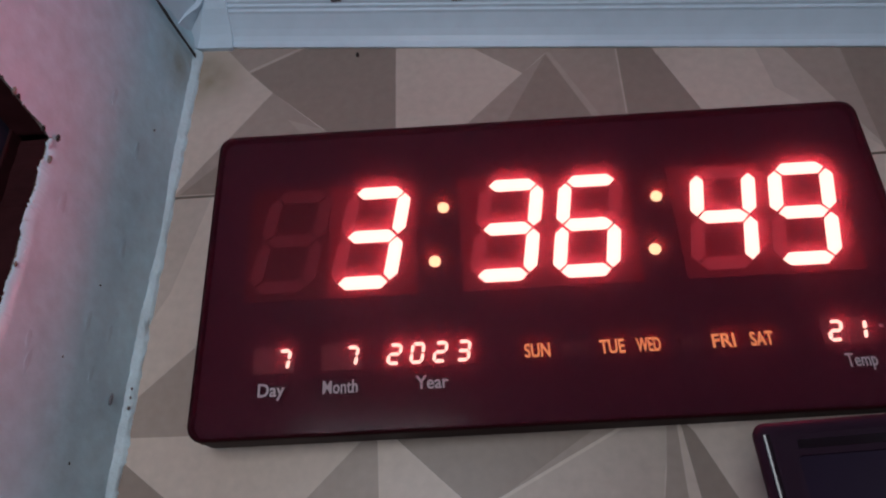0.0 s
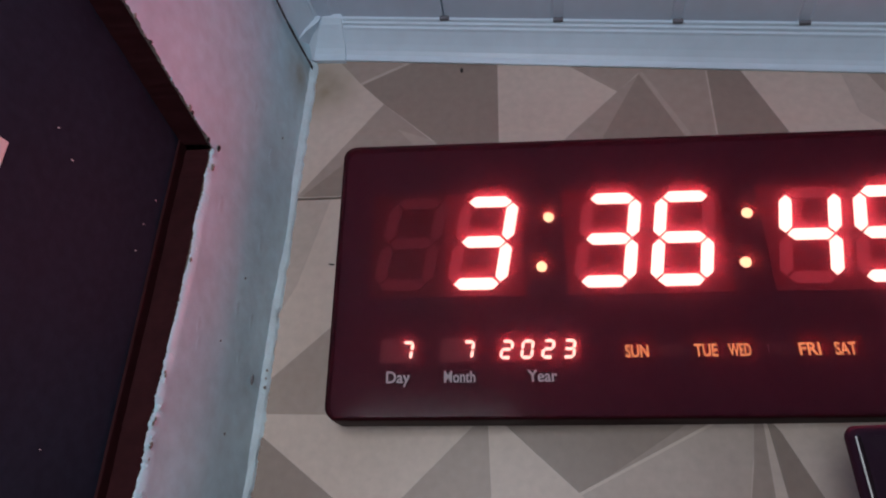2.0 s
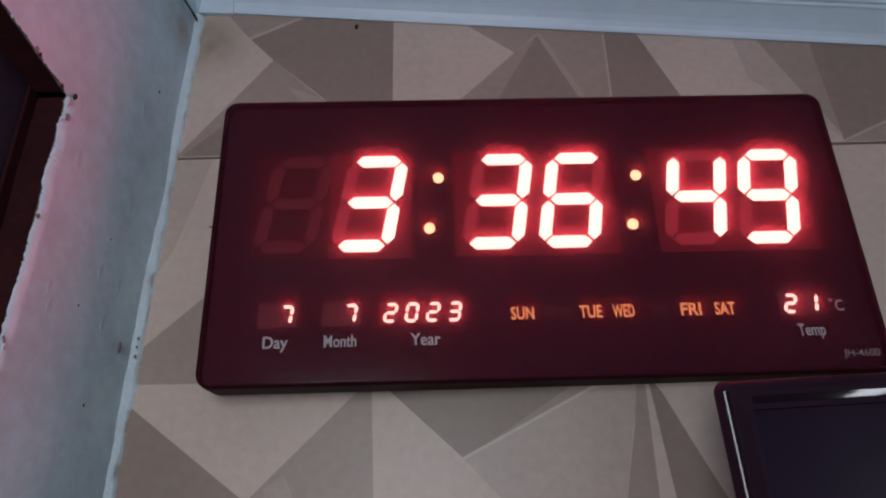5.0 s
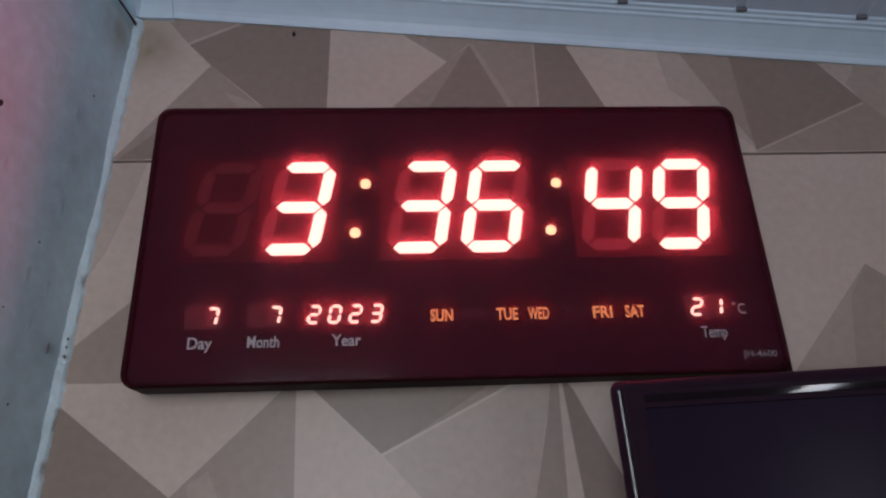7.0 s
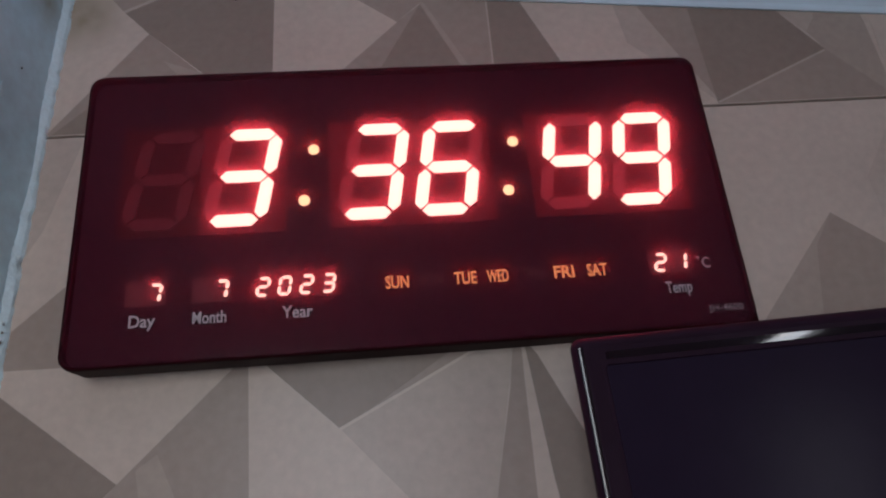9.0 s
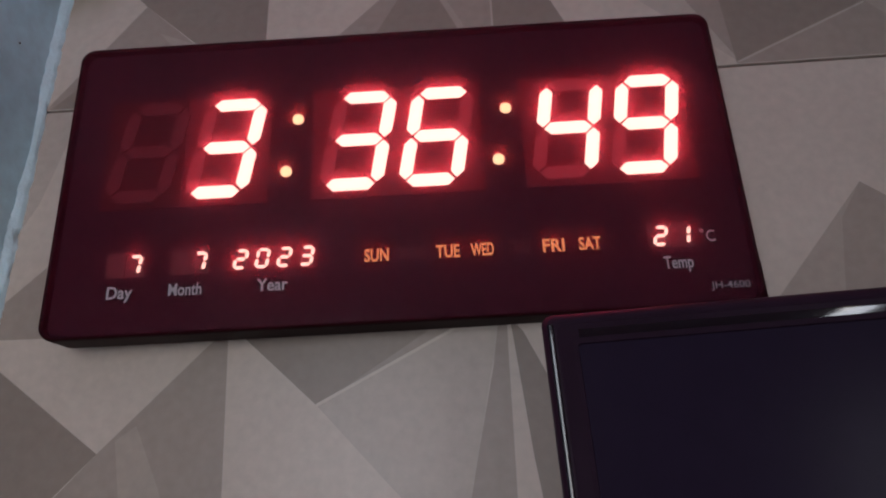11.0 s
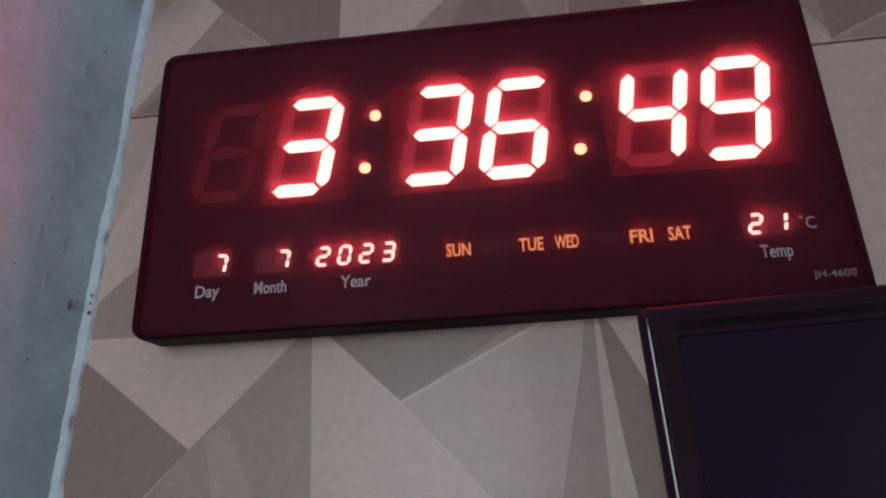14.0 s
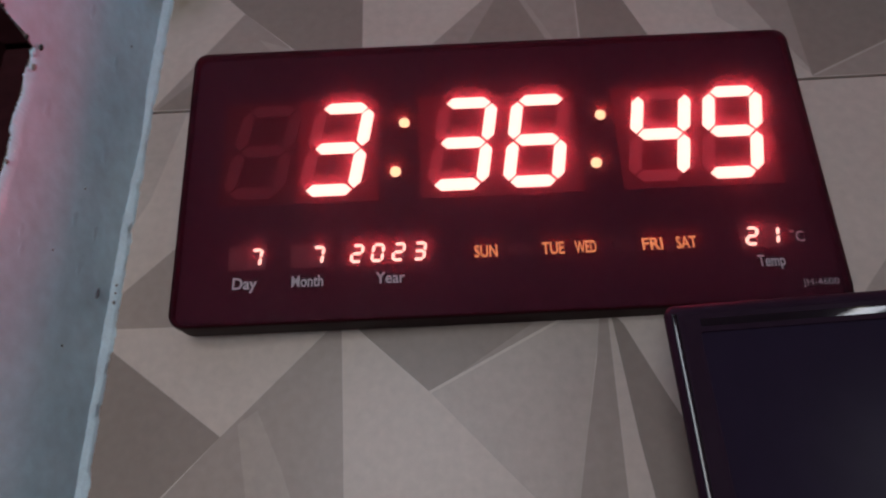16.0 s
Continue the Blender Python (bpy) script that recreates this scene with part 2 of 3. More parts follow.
def tile_mesh(name, x0, x1, z0, z1, base, facets, thick=0.008):
    """A glazed tile with its printed triangles: the face is cut along their edges, each cell takes the topmost facet's tone."""
    bm = bmesh.new()
    e = 0.0006
    vs = [bm.verts.new(p) for p in ((x0, 0, z0), (x1, 0, z0), (x1, 0, z1), (x0, 0, z1))]
    bm.faces.new(vs)
    for _, poly in facets:
        for a, b in zip(poly, poly[1:] + poly[:1]):
            n = Vector((b[1] - a[1], 0, a[0] - b[0]))
            if n.length < 1e-6:
                continue
            n.normalize()
            lo = (min(a[0], b[0]) - 0.002, min(a[1], b[1]) - 0.002)
            hi = (max(a[0], b[0]) + 0.002, max(a[1], b[1]) + 0.002)
            near = [f for f in bm.faces if min(v.co.x for v in f.verts) < hi[0] and max(v.co.x for v in f.verts) > lo[0]
                    and min(v.co.z for v in f.verts) < hi[1] and max(v.co.z for v in f.verts) > lo[1]]
            geom = list({v for f in near for v in f.verts}) + list({g for f in near for g in f.edges}) + near
            bmesh.ops.bisect_plane(bm, geom=geom, dist=1e-6, plane_co=(a[0], 0, a[1]), plane_no=n)
    for f in bm.faces:
        c = f.calc_center_median()
        f.material_index = base
        for tone, poly in facets:
            if inside(poly, c.x, c.z):
                f.material_index = tone
    # rim: a small rounded edge and the sides
    rims = []
    for inset, y in ((-0.0, 0.0), (-e * 0.7, e * 0.3), (-e, e), (-e, thick)):
        rims.append([(x0 + inset, y, z0 + inset), (x1 - inset, y, z0 + inset), (x1 - inset, y, z1 - inset), (x0 + inset, y, z1 - inset)])
    stacked(bm, rims, cap_front=False, cap_back=True, mi=base)
    return mesh_of(bm, name, [TILE_LIGHT, TILE_PALE, TILE_MID, TILE_DARK, TILE_LINE, TILE_SOFT, TILE_FAINT])


L, P, M, D, W, S, Q = range(7)
UPPER = [
    (D, [(0.018, 2.36), (0.051, 2.320), (0.074, 2.296), (0.121, 2.254), (0.178, 2.198), (0.176, 2.36)]),
    (M, [(0.018, 2.36), (0.051, 2.320), (0.130, 2.36)]),
    (P, strip((0.051, 2.320), (0.130, 2.3595), 0.0030)),
    (M, [(0.074, 2.296), (0.180, 2.198), (0.001, 2.198)]),
    (S, [(0.088, 2.268), (0.121, 2.254), (0.178, 2.198), (0.120, 2.232)]),
    (D, [(0.004, 2.198), (0.045, 2.236), (0.085, 2.198)]),
    (M, [(0.222, 2.342), (0.280, 2.297), (0.2995, 2.316), (0.300, 2.36), (0.200, 2.36)]),
    (M, [(0.280, 2.297), (0.2995, 2.315), (0.265, 2.251), (0.237, 2.198), (0.180, 2.198), (0.234, 2.251)]),
    (M, [(0.2995, 2.315), (0.300, 2.36), (0.356, 2.36), (0.357, 2.198), (0.352, 2.198)]),
    (D, [(0.2995, 2.315), (0.265, 2.251), (0.237, 2.198), (0.357, 2.198), (0.330, 2.251)]),
    (S, [(0.2995, 2.317), (0.303, 2.317), (0.336, 2.251), (0.345, 2.198), (0.356, 2.198), (0.330, 2.251)]),
    (D, [(0.356, 2.36), (0.364, 2.36), (0.385, 2.312), (0.411, 2.253), (0.435, 2.198), (0.357, 2.198)]),
    (P, strip((0.3558, 2.36), (0.3572, 2.199), 0.0016)),
    (M, [(0.440, 2.36), (0.480, 2.302), (0.508, 2.255), (0.537, 2.199), (0.540, 2.210), (0.540, 2.36)]),
    (P, [(0.455, 2.36), (0.508, 2.255), (0.537, 2.201), (0.470, 2.265)]),
    (D, [(0.522, 2.36), (0.527, 2.293), (0.533, 2.203), (0.634, 2.249), (0.605, 2.287), (0.556, 2.36)]),
    (P, [(0.556, 2.36), (0.605, 2.287), (0.622, 2.268), (0.632, 2.283), (0.640, 2.36)]),
    (S, [(0.640, 2.36), (0.632, 2.283), (0.622, 2.268), (0.634, 2.249), (0.675, 2.205), (0.677, 2.220), (0.674, 2.276), (0.660, 2.36)]),
    (M, [(0.634, 2.249), (0.533, 2.203), (0.536, 2.198), (0.679, 2.198), (0.675, 2.205)]),
    (P, strip((0.534, 2.203), (0.633, 2.249), 0.0018)),
]
LOWER = [
    (P, [(0.0, 2.199), (0.035, 2.199), (0.015, 2.120), (0.0, 2.090)]),
    (M, [(0.0, 2.040), (0.045, 2.083), (0.110, 2.145), (0.130, 2.0175), (0.0, 2.0175)]),
    (D, [(0.050, 2.088), (0.110, 2.145), (0.130, 2.0175), (0.080, 2.0175)]),
    (L, [(0.0, 2.0175), (0.169, 2.0175), (0.089, 1.940), (0.0, 2.004)]),
    (D, [(0.0, 2.004), (0.089, 1.940), (0.060, 1.910), (-0.001, 1.845)]),
    (M, [(0.089, 1.940), (0.169, 2.0210), (0.169, 2.010), (0.174, 1.909), (0.178, 1.839), (-0.004, 1.839)]),
    (S, [(0.089, 1.940), (0.113, 1.957), (0.132, 1.919), (0.165, 1.839), (-0.004, 1.839)]),
    (M, [(0.089, 1.940), (0.100, 1.948), (0.110, 1.90), (0.06, 1.839), (-0.004, 1.839)]),
    (L, [(0.169, 2.0210), (0.182, 2.010), (0.231, 1.966), (0.278, 1.917), (0.355, 1.839), (0.177, 1.839)]),
    (D, [(0.170, 2.0210), (0.231, 1.966), (0.325, 2.015), (0.360, 2.033), (0.300, 2.120)]),
    (M, [(0.245, 1.974), (0.302, 2.011), (0.340, 2.033), (0.350, 2.028), (0.325, 2.015)]),
    (P, [(0.231, 1.966), (0.325, 2.015), (0.355, 2.030), (0.355, 2.013), (0.344, 1.987), (0.333, 1.932), (0.315, 1.839), (0.355, 1.839), (0.278, 1.917)]),
    (W, strip((0.231, 1.966), (0.340, 2.0225), 0.0020)),
    (M, [(0.350, 2.020), (0.356, 2.02), (0.355, 1.999), (0.356, 1.839), (0.314, 1.839), (0.333, 1.932), (0.345, 1.987)]),
    (L, [(0.355, 2.02), (0.358, 2.010), (0.367, 1.931), (0.381, 1.839), (0.356, 1.839)]),
    (D, [(0.356, 2.02), (0.358, 2.010), (0.367, 1.931), (0.381, 1.839), (0.450, 1.839), (0.387, 1.963), (0.365, 2.009)]),
    (L, [(0.360, 2.02), (0.365, 2.009), (0.387, 1.963), (0.450, 1.839), (0.560, 1.839), (0.388, 1.990), (0.368, 2.02)]),
    (L, [(0.666, 2.199), (0.625, 2.135), (0.596, 2.102), (0.676, 2.040), (0.679, 2.199)]),
    (Q, [(0.666, 2.180), (0.633, 2.130), (0.636, 2.100), (0.665, 2.050), (0.679, 2.040), (0.679, 2.180)]),
    (S, [(0.596, 2.102), (0.534, 2.030), (0.480, 1.968), (0.679, 1.968), (0.679, 2.037)]),
    (M, [(0.596, 2.102), (0.579, 2.076), (0.560, 1.968), (0.679, 1.968), (0.679, 2.037)]),
]

wall_n = part("wall_north", one_box(-0.12, ROOM_X, 0.010, 0.13, 0, 2.5), GROUT)
tagged(wall_n, "wall clad in grey-beige geometric tiles with dark joints", "wall", kind="structure")


# ---- the plastered wall with its door opening ----
DOOR_Y0, DOOR_Y1, DOOR_Z, RECESS, SKEW = -0.121, -0.94, 2.173, 0.020, 0.10


def edge_wobble(s, seed, rough=0.0036):
    return rough * (noise.noise(Vector((s * 38, seed, 0))) + 0.55 * noise.noise(Vector((s * 110, seed, 3))) + 0.35 * noise.noise(Vector((s * 330, seed, 5)))
                    + 0.40 * noise.noise(Vector((s * 820, seed, 8))))


def bulge(y, z):
    return 0.0016 * noise.noise(Vector((y * 14, z * 9, 2))) + 0.0006 * noise.noise(Vector((y * 60, z * 40, 7)))


def skin(bm, rows, mi=0):
    """Joins rows of points into a sheet."""
    vs = [[bm.verts.new(p) for p in row] for row in rows]
    for a, b in zip(vs, vs[1:]):
        for i in range(len(a) - 1):
            f = bm.faces.new((a[i], a[i + 1], b[i + 1], b[i]))
            f.material_index, f.smooth = mi, True


def lean(z):
    """The corner is a little out of plumb."""
    return 0.0012 + 0.012 * (z - 2.13)


def left_wall():
    bm = bmesh.new()
    zs = [0.0, 0.6, 1.2, 1.6] + [1.75 + 0.0011 * k for k in range(int((DOOR_Z - 1.75) / 0.0011) + 1)] + [DOOR_Z]
    rows, chips = [], []
    for z in zs:
        ye = DOOR_Y0 + edge_wobble(z, 1) - 0.002 * max(0, min(1, (2.05 - z) * 20))
        near = [0.004 - (0.004 - ye) * k / 14 for k in range(14)] + [ye + 0.0012, ye]
        row = [(bulge(y, z) + lean(z) * max(0, 1 + y / 0.06), y, z) for y in near]
        row[-1] = (row[-1][0] - 0.0015, row[-1][1], z)
        rows.append(row)
        chips.append([row[-1], (-0.0026, max(ye + 0.0003, DOOR_Y0 + 0.0015 + 0.3 * (ye - DOOR_Y0)), z), (-RECESS - 0.004, DOOR_Y0 + 0.002 + 0.25 * (ye - DOOR_Y0), z)])
    skin(bm, rows)
    skin(bm, [c[:2] for c in chips], 1)
    skin(bm, [c[1:] for c in chips], 2)
    # above the door, and on behind the camera
    ys = [0.004 - (0.004 - DOOR_Y0) * k / 14 for k in range(14)] + [DOOR_Y0 - 0.0013 * k for k in range(0, 130)] + [DOOR_Y0 - 0.17 - 0.01 * k for k in range(0, 28)] + [DOOR_Y1]
    rows, chips = [], []
    for y in ys:
        zb = DOOR_Z + (edge_wobble(y, 9) + 0.27 * min(DOOR_Y0 - y, 0.20) if y < DOOR_Y0 else 0.0)
        rows.append([(bulge(y, z) + lean(z) * max(0, 1 + y / 0.06), y, z) for z in [zb + (2.46 - zb) * k / 16 for k in range(17)]])
        if y <= DOOR_Y0:
            chips.append([rows[-1][0], (-0.0026, y, max(zb + 0.0003, zb + 0.0015 - 0.7 * edge_wobble(y, 9))), (-RECESS - 0.004, y, zb + 0.002 - 0.8 * edge_wobble(y, 9))])
    skin(bm, rows)
    skin(bm, [c[:2] for c in chips], 1)
    skin(bm, [c[1:] for c in chips], 2)
    skin(bm, [[(0, DOOR_Y1, z), (0, ROOM_Y - 0.1, z)] for z in (0, DOOR_Z + 0.054, 2.46)])
    # the masonry behind
    box(bm, -0.12, -RECESS - 0.03, DOOR_Y0 + 0.004, 0.008, 0, 2.45, mi=1)
    box(bm, -0.12, -RECESS - 0.03, ROOM_Y - 0.1, DOOR_Y1 - 0.004, 0, 2.45, mi=1)
    box(bm, -0.12, -RECESS - 0.03, DOOR_Y1 - 0.004, DOOR_Y0 + 0.004, DOOR_Z + 0.08, 2.45, mi=1)
    for v in bm.verts:
        v.co.x += SKEW * v.co.y
    return bm


wall_w = part("wall_west", left_wall(), [PLASTER, RAW, DOOR_BROWN])
tagged(wall_w, "pale grey painted plaster wall, chipped round the door opening", "wall", kind="structure")


def plaster_bead():
    """The rough ridge of filler along the corner, lapping onto the tiles."""
    bm = bmesh.new()
    rows = []
    for k in range(0, 400):
        z = 1.76 + 0.0015 * k
        if z > 2.346:
            break
        w = 0.0042 + edge_wobble(z, 21, 0.0015)
        t = 0.0038 + edge_wobble(z, 25, 0.0014)
        x = lean(z)
        rows.append([(x - 0.0012, -0.0070 + edge_wobble(z, 31, 0.002), z), (x + 0.0004, -0.0054, z), (x + 0.0014 + t * 0.3, -0.0036, z),
                     (x + w * 0.8, -0.0024, z), (x + w + edge_wobble(z, 33, 0.0018), 0.0006, z)])
    skin(bm, rows)
    return bm


tagged(part("trim", plaster_bead(), BEAD), "rough white filler ridge in the wall corner", "trim", kind="structure")

# ---- the door in the plastered wall ----
door = empty("door_1", pose(-RECESS + SKEW * DOOR_Y0, DOOR_Y0, 0, 0, 0, -5.71))
tagged(door, "closed dark brown painted door in a chipped opening", "door", kind="structure")
part("door_leaf", one_box(-0.028, -0.002, -0.815, -0.0005, 0.01, 2.235, bevel=0.002), DOOR_LEAF, door, "nearly black door leaf with paint specks")
part("jamb", one_box(-0.026, -0.0004, -0.0060, 0.003, 0.0, 2.20, bevel=0.0012), DOOR_BROWN, door, "dark brown door jamb")
for y, z, s in ((-0.0895, 2.107, 0.0011), (-0.0187, 2.1215, 0.0008), (-0.0246, 2.1015, 0.0007), (-0.0257, 2.083, 0.0007), (-0.057, 1.961, 0.0007), (-0.104, 2.118, 0.0007)):
    part("paint_speck", one_box(-0.0024, -0.0014, y + 0.005 - s, y + 0.005 + s * 0.5, z + 0.003 - s * 0.25, z + 0.003 + s * 0.4, bevel=0.0002), PAPER, door)
part("paper_label", one_box(-0.0024, -0.0014, -0.161, -0.1235, 2.080, 2.0955), PAPER, door, "small white paper label")
# ---- ceiling and cornices ----
GROOVES = [0.030 + 0.1005 * k for k in range(0, 27)]


def ceiling_sheet():
    """Plastic ceiling boards, each with a sunk channel at its edge."""
    bm = bmesh.new()
    prof = [(-0.40, 0), (-0.02, 0)]
    for n, g in enumerate(GROOVES):
        if n == 1:
            prof += [(g - 0.0008, 0), (g - 0.0006, 0.006), (g + 0.0006, 0.006), (g + 0.0008, 0)]
        else:
            prof += [(g - 0.0055, 0), (g - 0.0035, 0.0016), (g + 0.0042, 0.0013), (g + 0.0050, 0.0)]
    prof.append((2.72, 0))
    rows = []
    for y in (0.0, -0.1, -0.2, -0.35, -1.0, ROOM_Y - 0.05):
        rows.append([(x + 0.027 * max(y, -0.4), y, ceil_z(x, y) + h) for x, h in prof])
    skin(bm, rows)
    for f in bm.faces:
        f.smooth = False
    box(bm, -0.45, 2.85, ROOM_Y - 0.1, 0.1, 2.46, 2.50)
    # dark boxes put in for the shade in the open groove ends
    for g in GROOVES[1:]:
        box(bm, g - 0.0045, g + 0.0040, -0.0296, -0.0270, ceil_z(g) - 0.0006, ceil_z(g) + 0.003, mi=1)
    return bm


tagged(part("ceiling", ceiling_sheet(), [PVC_CEIL, SLOT]), "pale plastic ceiling boards with sunk joints", "ceiling", kind="structure")


def cove(length_points, out):
    """A small cornice: its section drawn along a line. out maps (run, off wall, up) to a place."""
    section = [(0.0, 0.0), (0.0022, -0.0004), (0.0030, 0.0016), (0.0034, 0.0050), (0.0058, 0.0085), (0.0100, 0.0128), (0.0150, 0.0170),
               (0.0195, 0.0205), (0.0215, 0.0212), (0.0222, 0.0235), (0.0245, 0.0240), (0.0252, 0.0262), (0.0275, 0.0268), (0.0280, 0.030), (0.0, 0.030)]
    bm = bmesh.new()
    rings = [[out(s, o, u) for o, u in section] for s in length_points]
    stacked(bm, rings)
    return bm


def cornice_z(x):
    return 2.3515 - 0.100 * x


north = part("cornice", cove([0.030, 0.4, 0.9, 1.6, ROOM_X], lambda s, o, u: (s, -o, cornice_z(s) + u)), PVC)
tagged(north, "white plastic cornice moulding with fine ridges", "cornice", kind="structure")
west = part("cornice", cove([-0.022, -0.12, -0.35, -1.0, ROOM_Y], lambda s, o, u: (o * 0.62 - 0.002 + SKEW * s, s, 2.335 + 0.16 * min(-s, 0.35) + u * 1.6)), PVC)
tagged(west, "white plastic cornice moulding above the plaster", "cornice", kind="structure")


def corner_cap():
    """The moulded inside-corner piece over both cornice ends."""
    bm = bmesh.new()
    sec = [(0.0, -0.0025), (0.0045, -0.003), (0.0058, 0.004), (0.0085, 0.0085), (0.0135, 0.0140), (0.0190, 0.0185), (0.0245, 0.0225), (0.0285, 0.0265), (0.0295, 0.0310), (0.0, 0.0310)]
    rings = [[(0.0345, -o, cornice_z(0.0345) + u) for o, u in sec],
             [(0.0340 - 0.0005, -o, cornice_z(0.034) + u) for o, u in sec],
             [(0.002 + o * 0.45, -o * 0.95, cornice_z(0.012) + u) for o, u in sec],
             [(-0.004 + o * 0.62, -0.010 - o * 0.55, 2.3485 + u * 1.16) for o, u in sec],
             [(-0.006 + o * 0.66, -0.032 + o * 0.12, 2.344 + u * 1.08) for o, u in sec]]
    stacked(bm, rings)
    return bm


tagged(part("cornice_corner", corner_cap(), PVC), "white moulded cornice corner piece", "cornice", kind="structure")

crack = bmesh.new()
rows = []
for k in range(60):
    y = -0.008 - 0.006 * k
    zc = 2.3335 + 0.16 * min(-y, 0.35) + 0.0012 * noise.noise(Vector((y * 40, 1, 1)))
    w = 0.0014 + 0.0010 * (noise.noise(Vector((y * 70, 5, 1))) + 0.4)
    xc = lean(zc) * max(0, 1 + y / 0.06) + SKEW * y
    rows.append([(xc + 0.0030, y, zc - w), (xc + 0.0032, y, zc + w)])
skin(crack, rows)
tagged(part("crack", crack, DIRT), "dark open joint under the cornice", "joint", kind="structure")

# ---- the rest of the room ----
tagged(part("floor", one_box(-0.5, ROOM_X + 0.1, ROOM_Y - 0.2, 0.1, -0.1, 0.0), FLOOR_MAT), "plain grey floor", "floor", kind="structure")
tagged(part("wall_east", one_box(ROOM_X, ROOM_X + 0.12, ROOM_Y - 0.1, 0.13, 0, 2.45), WALL_PAINT), "plain painted wall", "wall", kind="structure")
bm = bmesh.new()
(ax, bx, az, bz, _), (cx, dx, _, _, _) = WINDOWS
for a in ((-0.45, ax, 0, 2.5), (bx, cx, 0, 2.45), (dx, ROOM_X + 0.1, 0, 2.45), (ax, bx, 0, az), (ax, bx, bz, 2.5), (cx, dx, 0, az), (cx, dx, bz, 2.45)):
    box(bm, a[0], a[1], ROOM_Y - 0.12, ROOM_Y, a[2], a[3])
tagged(part("wall_south", bm, WALL_PAINT), "plain painted wall with two window openings", "wall", kind="structure")
for k, (x0, x1, z0, z1, _) in enumerate(WINDOWS):
    win = empty("window_%d" % (k + 1), pose((x0 + x1) / 2, ROOM_Y - 0.06, z0))
    tagged(win, "white framed window letting in cool daylight", "window", kind="structure")
    ww, wh = x1 - x0, z1 - z0
    bm = bmesh.new()
    for a in ((-ww / 2, -ww / 2 + 0.01, 0, wh), (ww / 2 - 0.01, ww / 2, 0, wh), (-ww / 2 + 0.01, ww / 2 - 0.01, 0, 0.01), (-ww / 2 + 0.01, ww / 2 - 0.01, wh - 0.01, wh)):
        box(bm, a[0], a[1], -0.03, 0.03, a[2], a[3], bevel=0.002)
    part("window_frame", bm, FRAME_WHITE, win)

# ---- the wall clock ----
CX, CN = Vector((0.99917, 0.03309, 0.02379)), Vector((0.03338, -0.99937, -0.01185))
CZ = Vector((-0.02338, -0.01264, 0.99965))
clock_m = Matrix(((CX.x, -CN.x, CZ.x, 0.29), (CX.y, -CN.y, CZ.y, -0.0281), (CX.z, -CN.z, CZ.z, 2.12), (0, 0, 0, 1)))
clock = empty("led_wall_clock", clock_m @ pose(0, 0, 0, 0, 0, 0.86))
tagged(clock, "wide black digital wall clock with glowing red-white digits", "clock")
X0, X1, Z0, Z1 = -0.2330, 0.2238, -0.1090, 0.1093

bm = bmesh.new()
rings = []
for y, d, r in ((0.0006, 0.0022, 0.0085), (0.0001, 0.0012, 0.0095), (0.0006, 0.0004, 0.0100), (0.0022, 0.0, 0.0105), (0.0090, 0.0, 0.0105), (0.0100, 0.0003, 0.0102),
                (0.0245, 0.0006, 0.0100), (0.0258, 0.0016, 0.0090)):
    rings.append([(x, y, z) for x, z in rounded(X0 + d, X1 - d, Z0 + d, Z1 - d, r)])
stacked(bm, rings, cap_front=False)
part("case", bm, CASE, clock, "black plastic case with bevelled back", smooth=False)
part("side_catch", one_box(X1 - 0.002, X1 + 0.0030, 0.0060, 0.0235, Z0 - 0.0002, Z0 + 0.0300, bevel=0.0014), CASE, clock, "small black plastic catch on the case side")
bm = bmesh.new()
prism(bm, rounded(X0 + 0.0022, X1 - 0.0022, Z0 + 0.0022, Z1 - 0.0022, 0.0085), 0.0064, 0.0090)
face = part("face_panel", bm, FACE, clock, "dark red backing panel")
bm = bmesh.new()
stacked(bm, [[(x, y, z) for x, z in rounded(X0 + d, X1 - d, Z0 + d, Z1 - d, 0.0085)] for y, d in ((0.0011, 0.0012), (0.0011, 0.0026), (0.0063, 0.0028))], cap_front=False, cap_back=False)
part("border", bm, FACE, clock)
bm = prism(bmesh.new(), rounded(X0 + 0.0021, X1 - 0.0021, Z0 + 0.0021, Z1 - 0.0021, 0.0085), -0.0003, 0.0005)
part("front_glass", bm, ACRYLIC, clock, "clear glossy acrylic front sheet").visible_shadow = False

# windows that glow faintly in place of light leaking from the lit bars
MODULES = (("module_window", -0.2045, -0.1506, MODULE_SPILL_LOW), ("module_window", -0.1500, -0.0915, MODULE_SPILL), ("module_window", -0.0615, 0.0548, MODULE_SPILL), ("module_window", 0.0825, 0.1960, MODULE_SPILL))
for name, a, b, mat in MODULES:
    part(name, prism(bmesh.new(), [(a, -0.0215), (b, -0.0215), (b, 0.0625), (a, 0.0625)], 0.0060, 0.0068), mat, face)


def segment(p, q, w, gap):
    """One bar of a seven-segment digit: a long hexagon from node p to node q."""
    p, q = Vector(p), Vector(q)
    d = (q - p).normalized()
    n = Vector((-d.y, d.x))
    if abs(d.y) > abs(d.x):                      # the ends of upright bars are cut level
        n = Vector((math.copysign(1, n.x), 0))
    p, q = p + d * gap, q - d * gap
    h = w / 2
    a, b = p + d * h * 1.0, q - d * h * 1.0
    return [tuple(v) for v in (p, a - n * h, b - n * h, q, b + n * h, a + n * h)]


LITS = {"0": "abcdef", "1": "bc", "2": "abged", "3": "abgcd", "4": "fgbc", "5": "afgcd", "6": "afgedc", "7": "abc", "8": "abcdefg", "9": "abfgcd", " ": ""}


